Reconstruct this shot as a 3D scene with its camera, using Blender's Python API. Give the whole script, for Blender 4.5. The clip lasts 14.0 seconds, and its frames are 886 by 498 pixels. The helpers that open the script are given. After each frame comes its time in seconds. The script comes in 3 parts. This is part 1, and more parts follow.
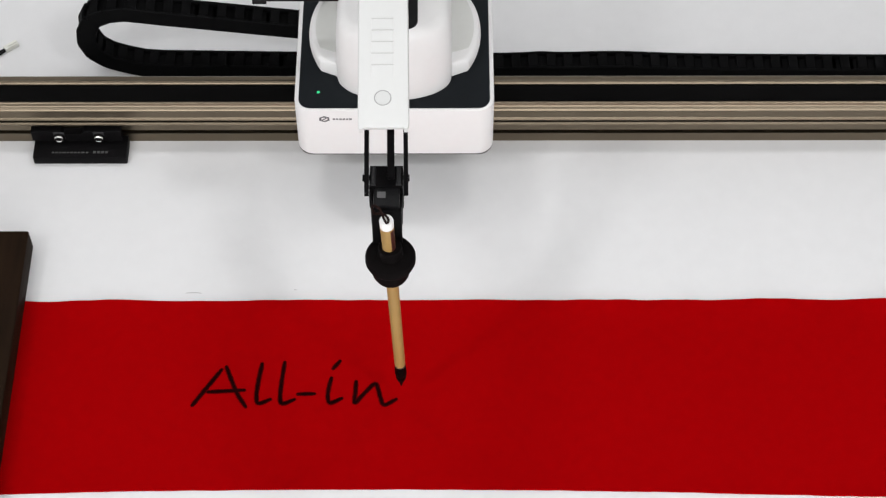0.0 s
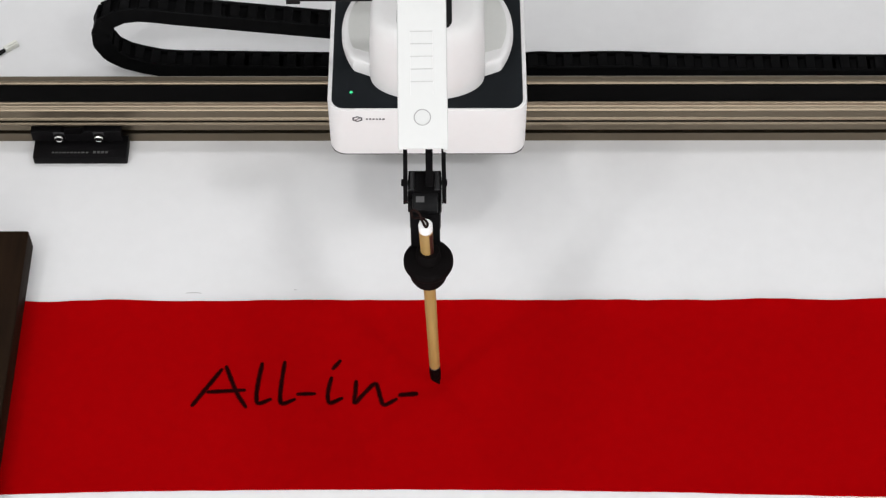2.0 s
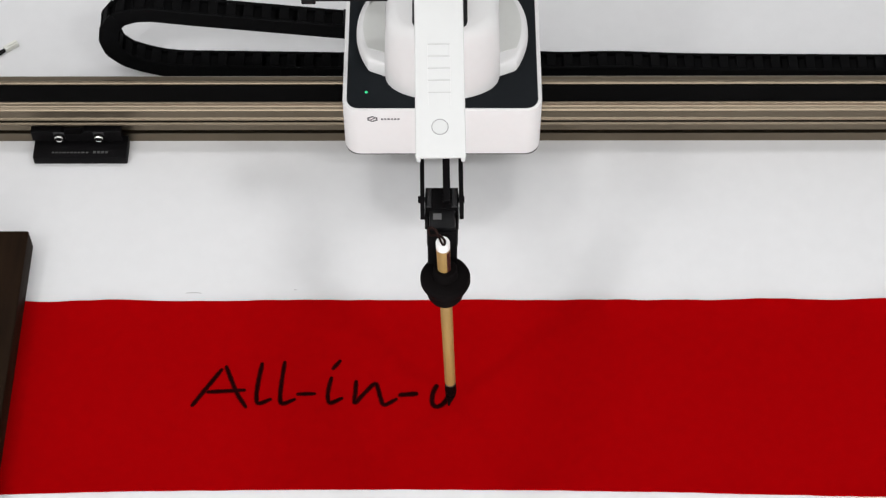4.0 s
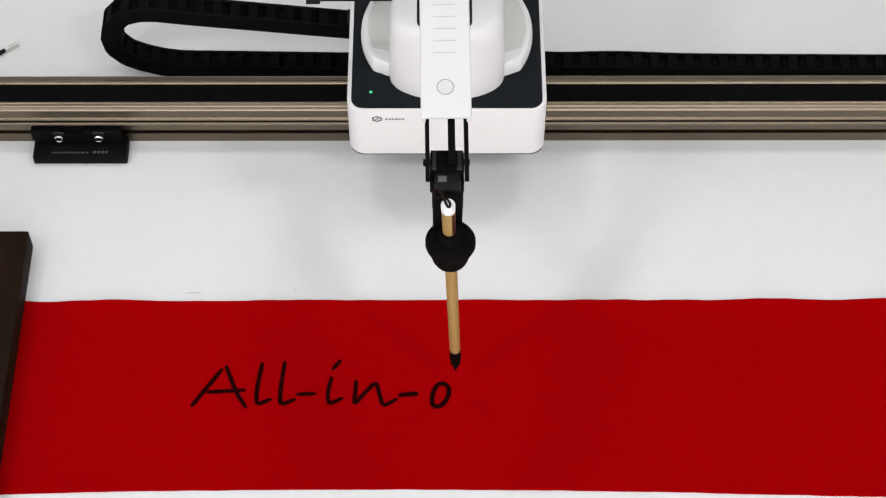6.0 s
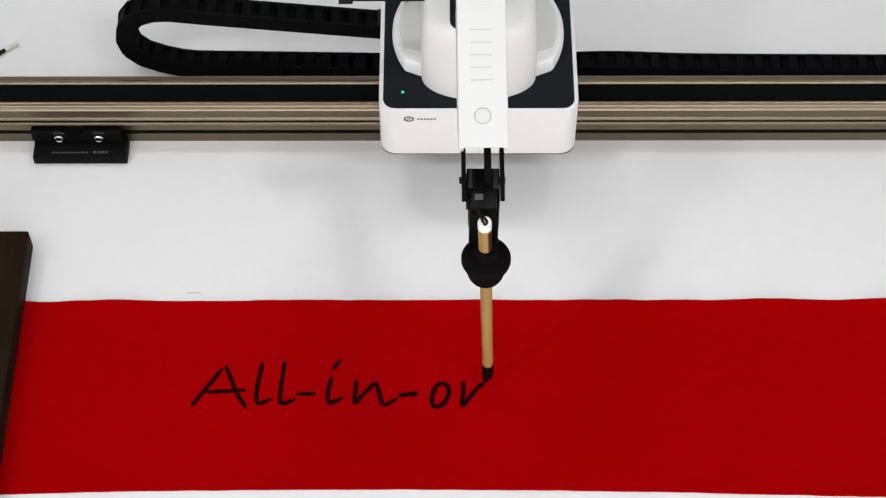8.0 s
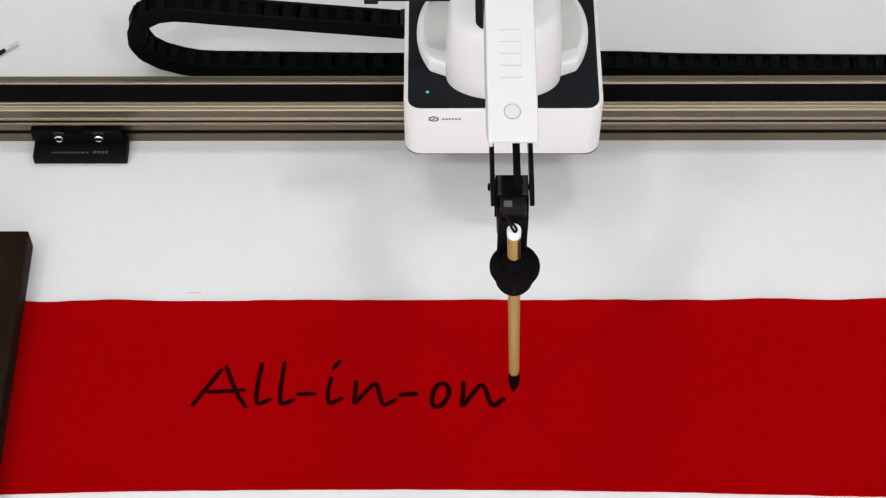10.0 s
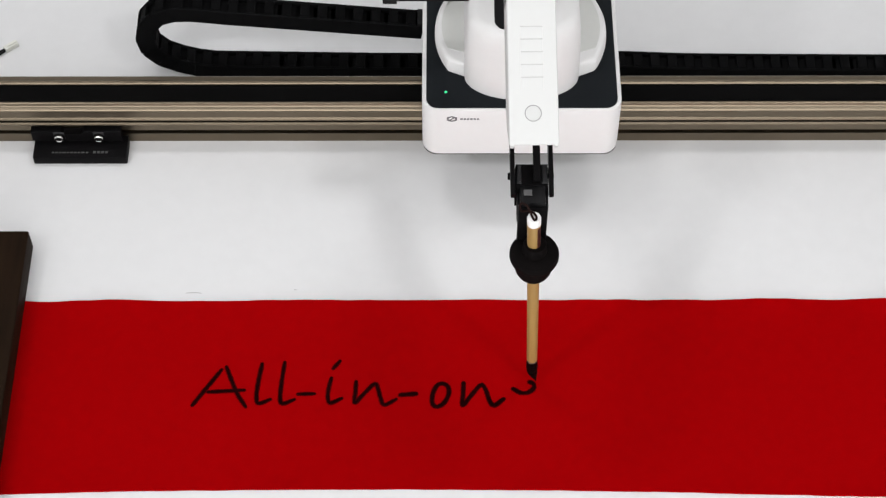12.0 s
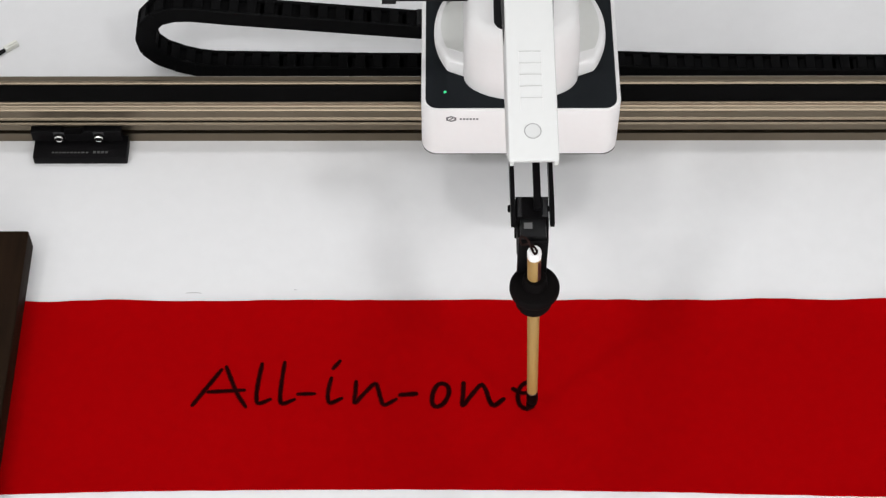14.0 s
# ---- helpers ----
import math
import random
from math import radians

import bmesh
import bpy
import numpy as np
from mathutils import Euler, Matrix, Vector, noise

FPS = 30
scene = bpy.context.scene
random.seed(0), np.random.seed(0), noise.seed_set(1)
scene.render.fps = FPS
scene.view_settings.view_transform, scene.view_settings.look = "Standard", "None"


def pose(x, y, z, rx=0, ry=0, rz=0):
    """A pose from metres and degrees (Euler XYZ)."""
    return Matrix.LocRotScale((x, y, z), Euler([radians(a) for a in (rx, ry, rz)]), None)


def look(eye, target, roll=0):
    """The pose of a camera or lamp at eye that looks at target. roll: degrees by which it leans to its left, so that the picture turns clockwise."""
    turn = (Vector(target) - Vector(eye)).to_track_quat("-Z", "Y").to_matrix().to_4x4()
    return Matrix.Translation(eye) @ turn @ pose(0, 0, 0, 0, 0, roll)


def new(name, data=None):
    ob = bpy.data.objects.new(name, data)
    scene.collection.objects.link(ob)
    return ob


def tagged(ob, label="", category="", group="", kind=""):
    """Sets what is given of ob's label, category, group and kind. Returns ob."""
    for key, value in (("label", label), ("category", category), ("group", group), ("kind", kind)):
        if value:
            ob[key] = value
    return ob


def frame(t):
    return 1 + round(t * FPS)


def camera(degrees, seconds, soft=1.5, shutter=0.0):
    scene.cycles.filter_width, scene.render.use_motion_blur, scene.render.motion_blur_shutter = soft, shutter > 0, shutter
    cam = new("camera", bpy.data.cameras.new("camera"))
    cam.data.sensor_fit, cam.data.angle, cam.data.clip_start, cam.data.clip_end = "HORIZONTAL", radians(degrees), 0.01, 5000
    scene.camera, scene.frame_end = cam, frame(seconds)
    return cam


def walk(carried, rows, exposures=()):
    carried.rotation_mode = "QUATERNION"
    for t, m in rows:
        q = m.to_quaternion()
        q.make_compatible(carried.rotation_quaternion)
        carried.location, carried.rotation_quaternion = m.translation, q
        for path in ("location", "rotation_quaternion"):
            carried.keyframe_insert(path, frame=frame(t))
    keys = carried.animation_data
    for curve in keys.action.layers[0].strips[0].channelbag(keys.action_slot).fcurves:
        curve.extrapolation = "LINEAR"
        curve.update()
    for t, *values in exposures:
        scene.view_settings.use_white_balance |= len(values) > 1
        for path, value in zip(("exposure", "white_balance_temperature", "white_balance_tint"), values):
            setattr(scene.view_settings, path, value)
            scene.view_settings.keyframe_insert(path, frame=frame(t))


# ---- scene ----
cam = camera(26.2, 14.0, soft=1.3)
EYE = (0.0, -1.0184, 1.2828)
AIM = (0.0, -1.0184 + math.sin(radians(34.6)), 1.2828 - math.cos(radians(34.6)))
walk(cam, [(0.0, look(EYE, AIM, -0.06)), (14.0, look(EYE, AIM, -0.06))])
scene.view_settings.exposure = -1.15

# ---- light: a room with ceiling panels set by the shadows, plus added front fills ----
world = bpy.data.worlds.new("room_air")
world.use_nodes = True
world.node_tree.nodes["Background"].inputs["Color"].default_value = (0.9, 0.95, 1.0, 1)
world.node_tree.nodes["Background"].inputs["Strength"].default_value = 0.05
scene.world = world


def overhead_lamp(x, y, sx, sy, watts, colour=(0.985, 0.985, 1.0)):
    data = bpy.data.lights.new("ceiling_or_fill_light", "AREA")
    data.shape, data.size, data.size_y, data.energy, data.color = "RECTANGLE", sx, sy, watts, colour
    ob = new("ceiling_or_fill_light", data)
    ob.matrix_basis = pose(x, y, 2.45)
    return ob


overhead_lamp(-1.50, -1.50, 0.24, 0.24, 42)
overhead_lamp(1.22, -1.50, 0.24, 0.24, 36)
overhead_lamp(-0.82, 0.56, 0.36, 0.24, 19)
overhead_lamp(0.86, 0.56, 0.36, 0.24, 18)
# wide soft fill added overhead at the front, no panel known there
overhead_lamp(0.0, -2.40, 3.6, 1.0, 30)
# added front fill for upright faces, in an unseen opening of the south wall
fill_data = bpy.data.lights.new("front_fill_light", "AREA")
fill_data.shape, fill_data.size, fill_data.size_y, fill_data.energy, fill_data.color = "RECTANGLE", 2.9, 1.3, 135, (0.99, 0.985, 0.985)
new("front_fill_light", fill_data).matrix_basis = pose(0.0, -3.02, 0.75, 90)


# ---- materials ----
def material(name, colour, rough=0.5, metal=0.0, scale=40.0, vary=0.08, bump=0.0, bump_scale=300.0, stretch=(1, 1, 1), spec=0.5, coat=0.0):
    """A surface with two scales of variation (in object space, metres) and fine relief."""
    m = bpy.data.materials.new(name)
    m.use_nodes = True
    nt = m.node_tree
    b = nt.nodes["Principled BSDF"]
    b.inputs["Metallic"].default_value = metal
    b.inputs["Specular IOR Level"].default_value = spec
    b.inputs["Coat Weight"].default_value = coat
    co = nt.nodes.new("ShaderNodeTexCoord")
    mp = nt.nodes.new("ShaderNodeMapping")
    mp.inputs["Scale"].default_value = stretch
    nt.links.new(co.outputs["Object"], mp.inputs["Vector"])
    big, fine = nt.nodes.new("ShaderNodeTexNoise"), nt.nodes.new("ShaderNodeTexNoise")
    big.inputs["Scale"].default_value, big.inputs["Detail"].default_value = scale * 0.2, 3
    fine.inputs["Scale"].default_value, fine.inputs["Detail"].default_value = scale * 6, 4
    for n in (big, fine):
        nt.links.new(mp.outputs["Vector"], n.inputs["Vector"])
    mix = nt.nodes.new("ShaderNodeMath")
    mix.operation = "ADD"
    nt.links.new(big.outputs["Fac"], mix.inputs[0])
    nt.links.new(fine.outputs["Fac"], mix.inputs[1])
    ramp = nt.nodes.new("ShaderNodeValToRGB")
    half = nt.nodes.new("ShaderNodeMath")
    half.operation, half.inputs[1].default_value = "MULTIPLY", 0.5
    nt.links.new(mix.outputs[0], half.inputs[0])
    nt.links.new(half.outputs[0], ramp.inputs["Fac"])
    ramp.color_ramp.elements[0].position, ramp.color_ramp.elements[1].position = 0.3, 0.7
    ramp.color_ramp.elements[0].color = (*[c * (1 - vary) for c in colour], 1)
    ramp.color_ramp.elements[1].color = (*[min(1, c * (1 + vary)) for c in colour], 1)
    nt.links.new(ramp.outputs["Color"], b.inputs["Base Color"])
    rr = nt.nodes.new("ShaderNodeMapRange")
    rr.inputs["To Min"].default_value, rr.inputs["To Max"].default_value = max(0.03, rough - 0.06), min(1, rough + 0.06)
    nt.links.new(fine.outputs["Fac"], rr.inputs["Value"])
    nt.links.new(rr.outputs["Result"], b.inputs["Roughness"])
    if bump:
        rel = nt.nodes.new("ShaderNodeTexNoise")
        rel.inputs["Scale"].default_value, rel.inputs["Detail"].default_value = bump_scale, 5
        nt.links.new(mp.outputs["Vector"], rel.inputs["Vector"])
        bp = nt.nodes.new("ShaderNodeBump")
        bp.inputs["Strength"].default_value, bp.inputs["Distance"].default_value = bump, 0.001
        nt.links.new(rel.outputs["Fac"], bp.inputs["Height"])
        nt.links.new(bp.outputs["Normal"], b.inputs["Normal"])
    return m


def glowing(name, colour, strength):
    m = bpy.data.materials.new(name)
    m.use_nodes = True
    b = m.node_tree.nodes["Principled BSDF"]
    b.inputs["Base Color"].default_value = (*colour, 1)
    b.inputs["Emission Color"].default_value = (*colour, 1)
    b.inputs["Emission Strength"].default_value = strength
    return m


TABLE = material("white_laminate", (0.705, 0.705, 0.708), 0.42, scale=12, vary=0.025, bump=0.05, bump_scale=900)
PAINT = material("wall_paint", (0.78, 0.78, 0.78), 0.8, scale=3, vary=0.04, bump=0.1, bump_scale=200)
FLOOR = material("grey_floor", (0.30, 0.30, 0.30), 0.5, scale=3, vary=0.08)
RED = material("red_paper", (0.295, 0.0006, 0.0016), 0.85, scale=18, vary=0.07, bump=0.12, bump_scale=1500, spec=0.0)
INK = material("black_ink", (0.011, 0.0012, 0.0014), 0.7, scale=300, vary=0.5, bump=0.15, bump_scale=2500, spec=0.0)
BLEED = material("ink_bled_into_paper", (0.085, 0.0012, 0.0018), 0.85, scale=300, vary=0.45, bump=0.12, bump_scale=1500, spec=0.0)
WHITE = material("white_plastic", (0.71, 0.705, 0.70), 0.58, scale=30, vary=0.015, bump=0.03, bump_scale=1800, spec=0.2)
# WHITE toned down to offset the strong light falling on the forearm
COVER = material("dimmed_white_plastic", (0.63, 0.635, 0.625), 0.58, scale=30, vary=0.015, bump=0.03, bump_scale=1800, spec=0.2)
# darker than the cover: paints the shade along its embossed ribs
RIB = material("rib_shade_grey", (0.50, 0.50, 0.49), 0.6, scale=60, vary=0.05)
# shaded copy of WHITE, for the flange on both sides of the housing
CHEEK = material("shaded_white_plastic", (0.60, 0.605, 0.58), 0.5, scale=30, vary=0.02, bump=0.03, bump_scale=1800)
SEAM = material("seam_dark_grey", (0.33, 0.33, 0.325), 0.6, scale=60, vary=0.05)
GREYW = material("seam_grey", (0.56, 0.56, 0.55), 0.5, scale=60, vary=0.04)
DARK = material("dark_slate_plastic", (0.0115, 0.0135, 0.0155), 0.42, scale=80, vary=0.1, bump=0.08, bump_scale=3000, spec=0.05)
BLACK = material("black_plastic", (0.005, 0.005, 0.0055), 0.45, scale=90, vary=0.2, bump=0.1, bump_scale=2500, spec=0.15)
ANOD = material("black_anodised_metal", (0.0045, 0.0042, 0.0045), 0.40, scale=90, vary=0.2, bump=0.05, bump_scale=2500, spec=0.03)
CHAIN = material("matt_black_nylon", (0.003, 0.003, 0.0032), 0.6, scale=120, vary=0.25, bump=0.15, bump_scale=1500, spec=0.035)
ALU = material("champagne_aluminium", (0.168, 0.137, 0.099), 0.34, metal=1.0, scale=30, vary=0.06, bump=0.06, bump_scale=500, stretch=(0.02, 1, 1))
BELT = material("black_rubber_belt", (0.0036, 0.0034, 0.0034), 0.7, scale=100, vary=0.2, bump=0.2, bump_scale=900, spec=0.02)
CHROME = material("bright_steel", (0.75, 0.74, 0.72), 0.15, metal=1.0, scale=200, vary=0.06)
WOOD = material("dark_walnut", (0.0145, 0.0078, 0.0042), 0.6, scale=30, vary=0.5, bump=0.15, bump_scale=250, stretch=(1, 0.08, 1), spec=0.04)
BAMBOO = material("bamboo", (0.33, 0.20, 0.062), 0.5, scale=60, vary=0.14, bump=0.1, bump_scale=500, stretch=(1, 1, 0.06))
BRISTLE = material("inked_bristle", (0.0035, 0.0018, 0.0018), 0.5, scale=300, vary=0.4, bump=0.5, bump_scale=1500, stretch=(1, 1, 0.1), spec=0.025)
RUBBER = material("black_rubber", (0.0042, 0.0034, 0.0034), 0.7, scale=120, vary=0.2, bump=0.15, bump_scale=1500, spec=0.03)
MARK = material("printed_grey", (0.10, 0.10, 0.105), 0.6, scale=200, vary=0.1)
# lighter copy of ANOD, for painted highlights on black metal
EDGE = material("lit_black_metal", (0.022, 0.022, 0.023), 0.45, scale=90, vary=0.2, spec=0.2)
PRINT = material("worn_print", (0.05, 0.05, 0.047), 0.6, scale=400, vary=0.5)
PALE = material("pale_print", (0.11, 0.11, 0.11), 0.6, scale=200, vary=0.1)
PORCELAIN = material("white_cap_plastic", (0.80, 0.80, 0.79), 0.35, scale=100, vary=0.03)
CREAM = material("cream_nylon", (0.72, 0.72, 0.66), 0.5, scale=100, vary=0.05)
CORD = material("dark_brown_cord", (0.012, 0.005, 0.004), 0.8, scale=300, vary=0.3, spec=0.1)
STICKER = material("dark_red_sticker", (0.09, 0.018, 0.012), 0.5, scale=200, vary=0.2)
PRIMER = material("grey_glue", (0.16, 0.11, 0.09), 0.6, scale=300, vary=0.4)
PENCIL = material("pencil_grey", (0.30, 0.29, 0.28), 0.7, scale=900, vary=0.3)
GREEN = glowing("green_led", (0.04, 0.70, 0.28), 0.6)


# ---- builders (millimetres inside, metres outside) ----
def mm(x, y, z, rx=0, ry=0, rz=0):
    return pose(x / 1000, y / 1000, z / 1000, rx, ry, rz)


def link(name, bm, mat, smooth=False):
    me = bpy.data.meshes.new(name)
    bmesh.ops.recalc_face_normals(bm, faces=bm.faces[:])
    bm.transform(Matrix.Scale(0.001, 4))
    bm.to_mesh(me)
    bm.free()
    me.materials.append(mat)
    if smooth:
        me.shade_smooth()
        me.set_sharp_from_angle(angle=radians(35))
    return new(name, me)


def part(name, bm, mat, parent, label="", at=None, smooth=True):
    ob = link(name, bm, mat, smooth)
    ob.parent = parent
    if at is not None:
        ob.matrix_basis = at
    return tagged(ob, label=label)


def thing(name, label, category, at=None, group="", kind=""):
    ob = new(name)
    ob.empty_display_size = 0.01
    if at is not None:
        ob.matrix_basis = at
    return tagged(ob, label, category, group, kind)


def prism(outline, z0, z1, bevel=0.0, seg=2, sides=0.0, bm=None):
    """An upright prism over an outline (x, y); bevel rounds the top and bottom rims."""
    bm = bm or bmesh.new()
    low = [bm.verts.new((x, y, z0)) for x, y in outline]
    top = [bm.verts.new((x, y, z1)) for x, y in outline]
    n = len(outline)
    a, b = bm.faces.new(low[::-1]), bm.faces.new(top)
    for i in range(n):
        bm.faces.new((low[i], low[(i + 1) % n], top[(i + 1) % n], top[i]))
    if bevel:
        bmesh.ops.bevel(bm, geom=list(a.edges) + list(b.edges), offset=bevel, segments=seg, affect="EDGES", profile=0.5)
    return bm


def box(x0, x1, y0, y1, z0, z1, bevel=0.0, seg=2, bm=None):
    own = bmesh.new()
    bmesh.ops.create_cube(own, size=1, matrix=Matrix.LocRotScale(((x0 + x1) / 2, (y0 + y1) / 2, (z0 + z1) / 2), None, (x1 - x0, y1 - y0, z1 - z0)))
    if bevel:
        bmesh.ops.bevel(own, geom=own.edges[:], offset=bevel, segments=seg, affect="EDGES", profile=0.5)
    return merge(bm, own)


def merge(bm, own):
    if bm is None:
        return own
    me = bpy.data.meshes.new("tmp")
    own.to_mesh(me)
    own.free()
    bm.from_mesh(me)
    bpy.data.meshes.remove(me)
    return bm


def lathe(profile, seg=40, bm=None, at=None):
    """A turned body about z from (radius, z) pairs."""
    own = bmesh.new()
    rings = []
    for r, z in profile:
        if r < 1e-6:
            rings.append([own.verts.new((0, 0, z))])
        else:
            rings.append([own.verts.new((r * math.cos(2 * math.pi * k / seg), r * math.sin(2 * math.pi * k / seg), z)) for k in range(seg)])
    for a, b in zip(rings, rings[1:]):
        for k in range(seg):
            j = (k + 1) % seg
            if len(a) == 1 and len(b) > 1:
                own.faces.new((a[0], b[k], b[j]))
            elif len(b) == 1 and len(a) > 1:
                own.faces.new((a[k], a[j], b[0]))
            elif len(a) > 1:
                own.faces.new((a[k], a[j], b[j], b[k]))
    if len(rings[0]) > 1:
        own.faces.new(rings[0][::-1])
    if len(rings[-1]) > 1:
        own.faces.new(rings[-1])
    if at is not None:
        own.transform(at)
    return merge(bm, own)


def rounded(x0, x1, y0, y1, r, n=8):
    """Outline of a rectangle with round corners; r is one radius or four (from x1 y1, counter-clockwise)."""
    rs = r if isinstance(r, tuple) else (r,) * 4
    pts = []
    for (cx, cy, a0), q in zip(((x1, y1, 0), (x0, y1, 90), (x0, y0, 180), (x1, y0, 270)), rs):
        sx, sy = (-1 if cx == x1 else 1), (-1 if cy == y1 else 1)
        for k in range(n + 1):
            a = radians(a0 + 90 * k / n)
            pts.append((cx + sx * q + q * math.cos(a), cy + sy * q + q * math.sin(a)))
    return pts


def spline(points, step=1.0):
    """A smooth line through a few points, resampled at even steps."""
    p = [np.array(q, float) for q in points]
    if len(p) == 2:
        dense = [p[0] + (p[1] - p[0]) * k / 40 for k in range(41)]
    else:
        closed = np.allclose(p[0], p[-1])
        ext = [p[-2] if closed else 2 * p[0] - p[1], *p, p[1] if closed else 2 * p[-1] - p[-2]]
        dense = []
        for i in range(1, len(ext) - 2):
            a, b, c, d = ext[i - 1:i + 3]
            for k in range(24):
                u = k / 24
                dense.append(0.5 * (2 * b + (c - a) * u + (2 * a - 5 * b + 4 * c - d) * u * u + (3 * b - a - 3 * c + d) * u ** 3))
        dense.append(p[-1])
    dense = np.array(dense)
    s = np.concatenate([[0], np.cumsum(np.linalg.norm(np.diff(dense, axis=0), axis=1))])
    n = max(2, int(round(s[-1] / step)) + 1)
    at = np.linspace(0, s[-1], n)
    return np.stack([np.interp(at, s, dense[:, k]) for k in range(dense.shape[1])], 1)


def tube(points, r, seg=10, bm=None):
    """A round bar along a line of 3D points."""
    own = bmesh.new()
    rings = []
    for i, p in enumerate(points):
        d = Vector(points[min(i + 1, len(points) - 1)]) - Vector(points[max(i - 1, 0)])
        q = d.to_track_quat("Z", "Y")
        rings.append([own.verts.new(Vector(p) + q @ Vector((r * math.cos(2 * math.pi * k / seg), r * math.sin(2 * math.pi * k / seg), 0))) for k in range(seg)])
    for a, b in zip(rings, rings[1:]):
        for k in range(seg):
            own.faces.new((a[k], a[(k + 1) % seg], b[(k + 1) % seg], b[k]))
    own.faces.new(rings[0][::-1])
    own.faces.new(rings[-1])
    return merge(bm, own)


# ---- how the machine moves ----
# the slide of the carriage along the rail: seconds, millimetres
SLIDE = [(0, -38.4), (0.2, -38.3), (0.5, -28.5), (0.8, -22.7), (1.0, -22.2), (1.3, -12.9), (1.5, -9.9), (2.0, -12.3), (2.3, -15.0), (2.5, -17.5),
         (2.7, -17.0), (3.0, -12.8), (3.2, -8.8), (3.6, -3.4), (4.1, -0.2), (4.6, -0.6), (4.9, -4.6), (5.1, -9.4), (5.3, -11.2), (5.5, -11.0), (5.7, -8.2),
         (6.0, 3.2), (6.2, 8.2), (6.5, 9.4), (7.0, 9.2), (7.3, 11.6), (7.5, 17.7), (7.8, 25.2), (8.0, 28.4), (8.2, 30.9), (8.6, 32.0),
         (9.0, 33.6), (9.3, 36.4), (9.7, 42.5), (10.0, 48.0), (10.3, 50.6), (10.5, 54.1), (11.0, 64.4), (11.3, 69.3), (11.5, 69.9), (12.0, 62.5),
         (12.5, 55.1), (13.0, 50.1), (13.25, 49.9), (13.5, 52.5), (14.0, 61.9)]
# reach and height of the brush tip: seconds, y and z in millimetres
REACH = [(0, -274.2, 26.3), (0.2, -274.2, 11.7), (0.5, -270.2, 5.3), (0.8, -272.7, 11.7), (1, -274.4, 30.9), (1.3, -263.7, 29.7), (1.5, -262.5, 27.3), (2, -262.7, 5.3),
         (2.3, -273.7, 5.3), (2.5, -279.8, 5.3), (3, -286.1, 5.3), (3.2, -286.3, 5.3), (3.6, -282.7, 5.3), (4.1, -276.1, 5.3), (4.6, -269.5, 5.3), (4.9, -265.0, 5.3),
         (5.1, -265.5, 5.3), (5.3, -260.9, 5.3), (5.5, -260.0, 14.5), (5.7, -260.2, 22.7), (6, -262.1, 27.9), (6.2, -261.5, 20.7), (6.5, -258.8, 5.3), (6.8, -272.8, 5.3), (7, -280.9, 5.3)]
REACH_ON = [(7.25, -281.2, 5.3), (7.5, -272.1, 5.3), (8, -260.7, 5.3), (8.2, -271.2, 5.3), (8.6, -278.0, 5.3), (9, -282.4, 5.3), (9.3, -283.4, 5.3), (9.7, -278.2, 5.3),
            (10, -274.2, 15.7), (10.3, -270.2, 13.7), (10.5, -268.6, 5.3), (11, -268.4, 5.3), (11.5, -261.9, 5.3), (12, -257.1, 5.3), (12.5, -262.7, 5.3), (13, -276.4, 5.3), (13.5, -285.7, 5.3), (14, -285.2, 5.3)]
STEPS = [k / 10 for k in range(141)]


def glide(rows, t, col=1):
    """A smooth value between rows that never swings past them."""
    k = max(i for i in range(len(rows)) if rows[i][0] <= t + 1e-9)
    if k == len(rows) - 1:
        return rows[-1][col]

    def slope(i):
        if i == 0 or i == len(rows) - 1:
            return 0.0
        h0, h1 = rows[i][0] - rows[i - 1][0], rows[i + 1][0] - rows[i][0]
        d0, d1 = (rows[i][col] - rows[i - 1][col]) / h0, (rows[i + 1][col] - rows[i][col]) / h1
        return 0.0 if d0 * d1 <= 0 else 3 * (h0 + h1) / ((2 * h1 + h0) / d0 + (h1 + 2 * h0) / d1)
    h = rows[k + 1][0] - rows[k][0]
    u = (t - rows[k][0]) / h
    a, b = rows[k][col], rows[k + 1][col]
    return a * (1 + 2 * u) * (1 - u) ** 2 + b * u * u * (3 - 2 * u) + h * u * (1 - u) * (slope(k) * (1 - u) - slope(k + 1) * u)


def slide_at(t):
    return glide(SLIDE, t)


def tip_at(t):
    return glide(REACH + REACH_ON, t, 1), glide(REACH + REACH_ON, t, 2)


SHOULDER, UPPER, FORE, TOOL_OUT, TOOL_UP = 196.4, 114.2, 136.9, 46.9, 211.5


def joints(y, z):
    """Angles of upper arm and forearm above the horizontal (degrees), and the elbow (out, up), for the brush tip at y, z."""
    wr, wz = -y - TOOL_OUT, z + TOOL_UP - SHOULDER
    d = math.hypot(wr, wz)
    a = math.atan2(wz, wr) + math.acos((UPPER ** 2 + d * d - FORE ** 2) / (2 * UPPER * d))
    er, ez = UPPER * math.cos(a), UPPER * math.sin(a)
    return math.degrees(a), math.degrees(math.atan2(wz - ez, wr - er)), er, SHOULDER + ez


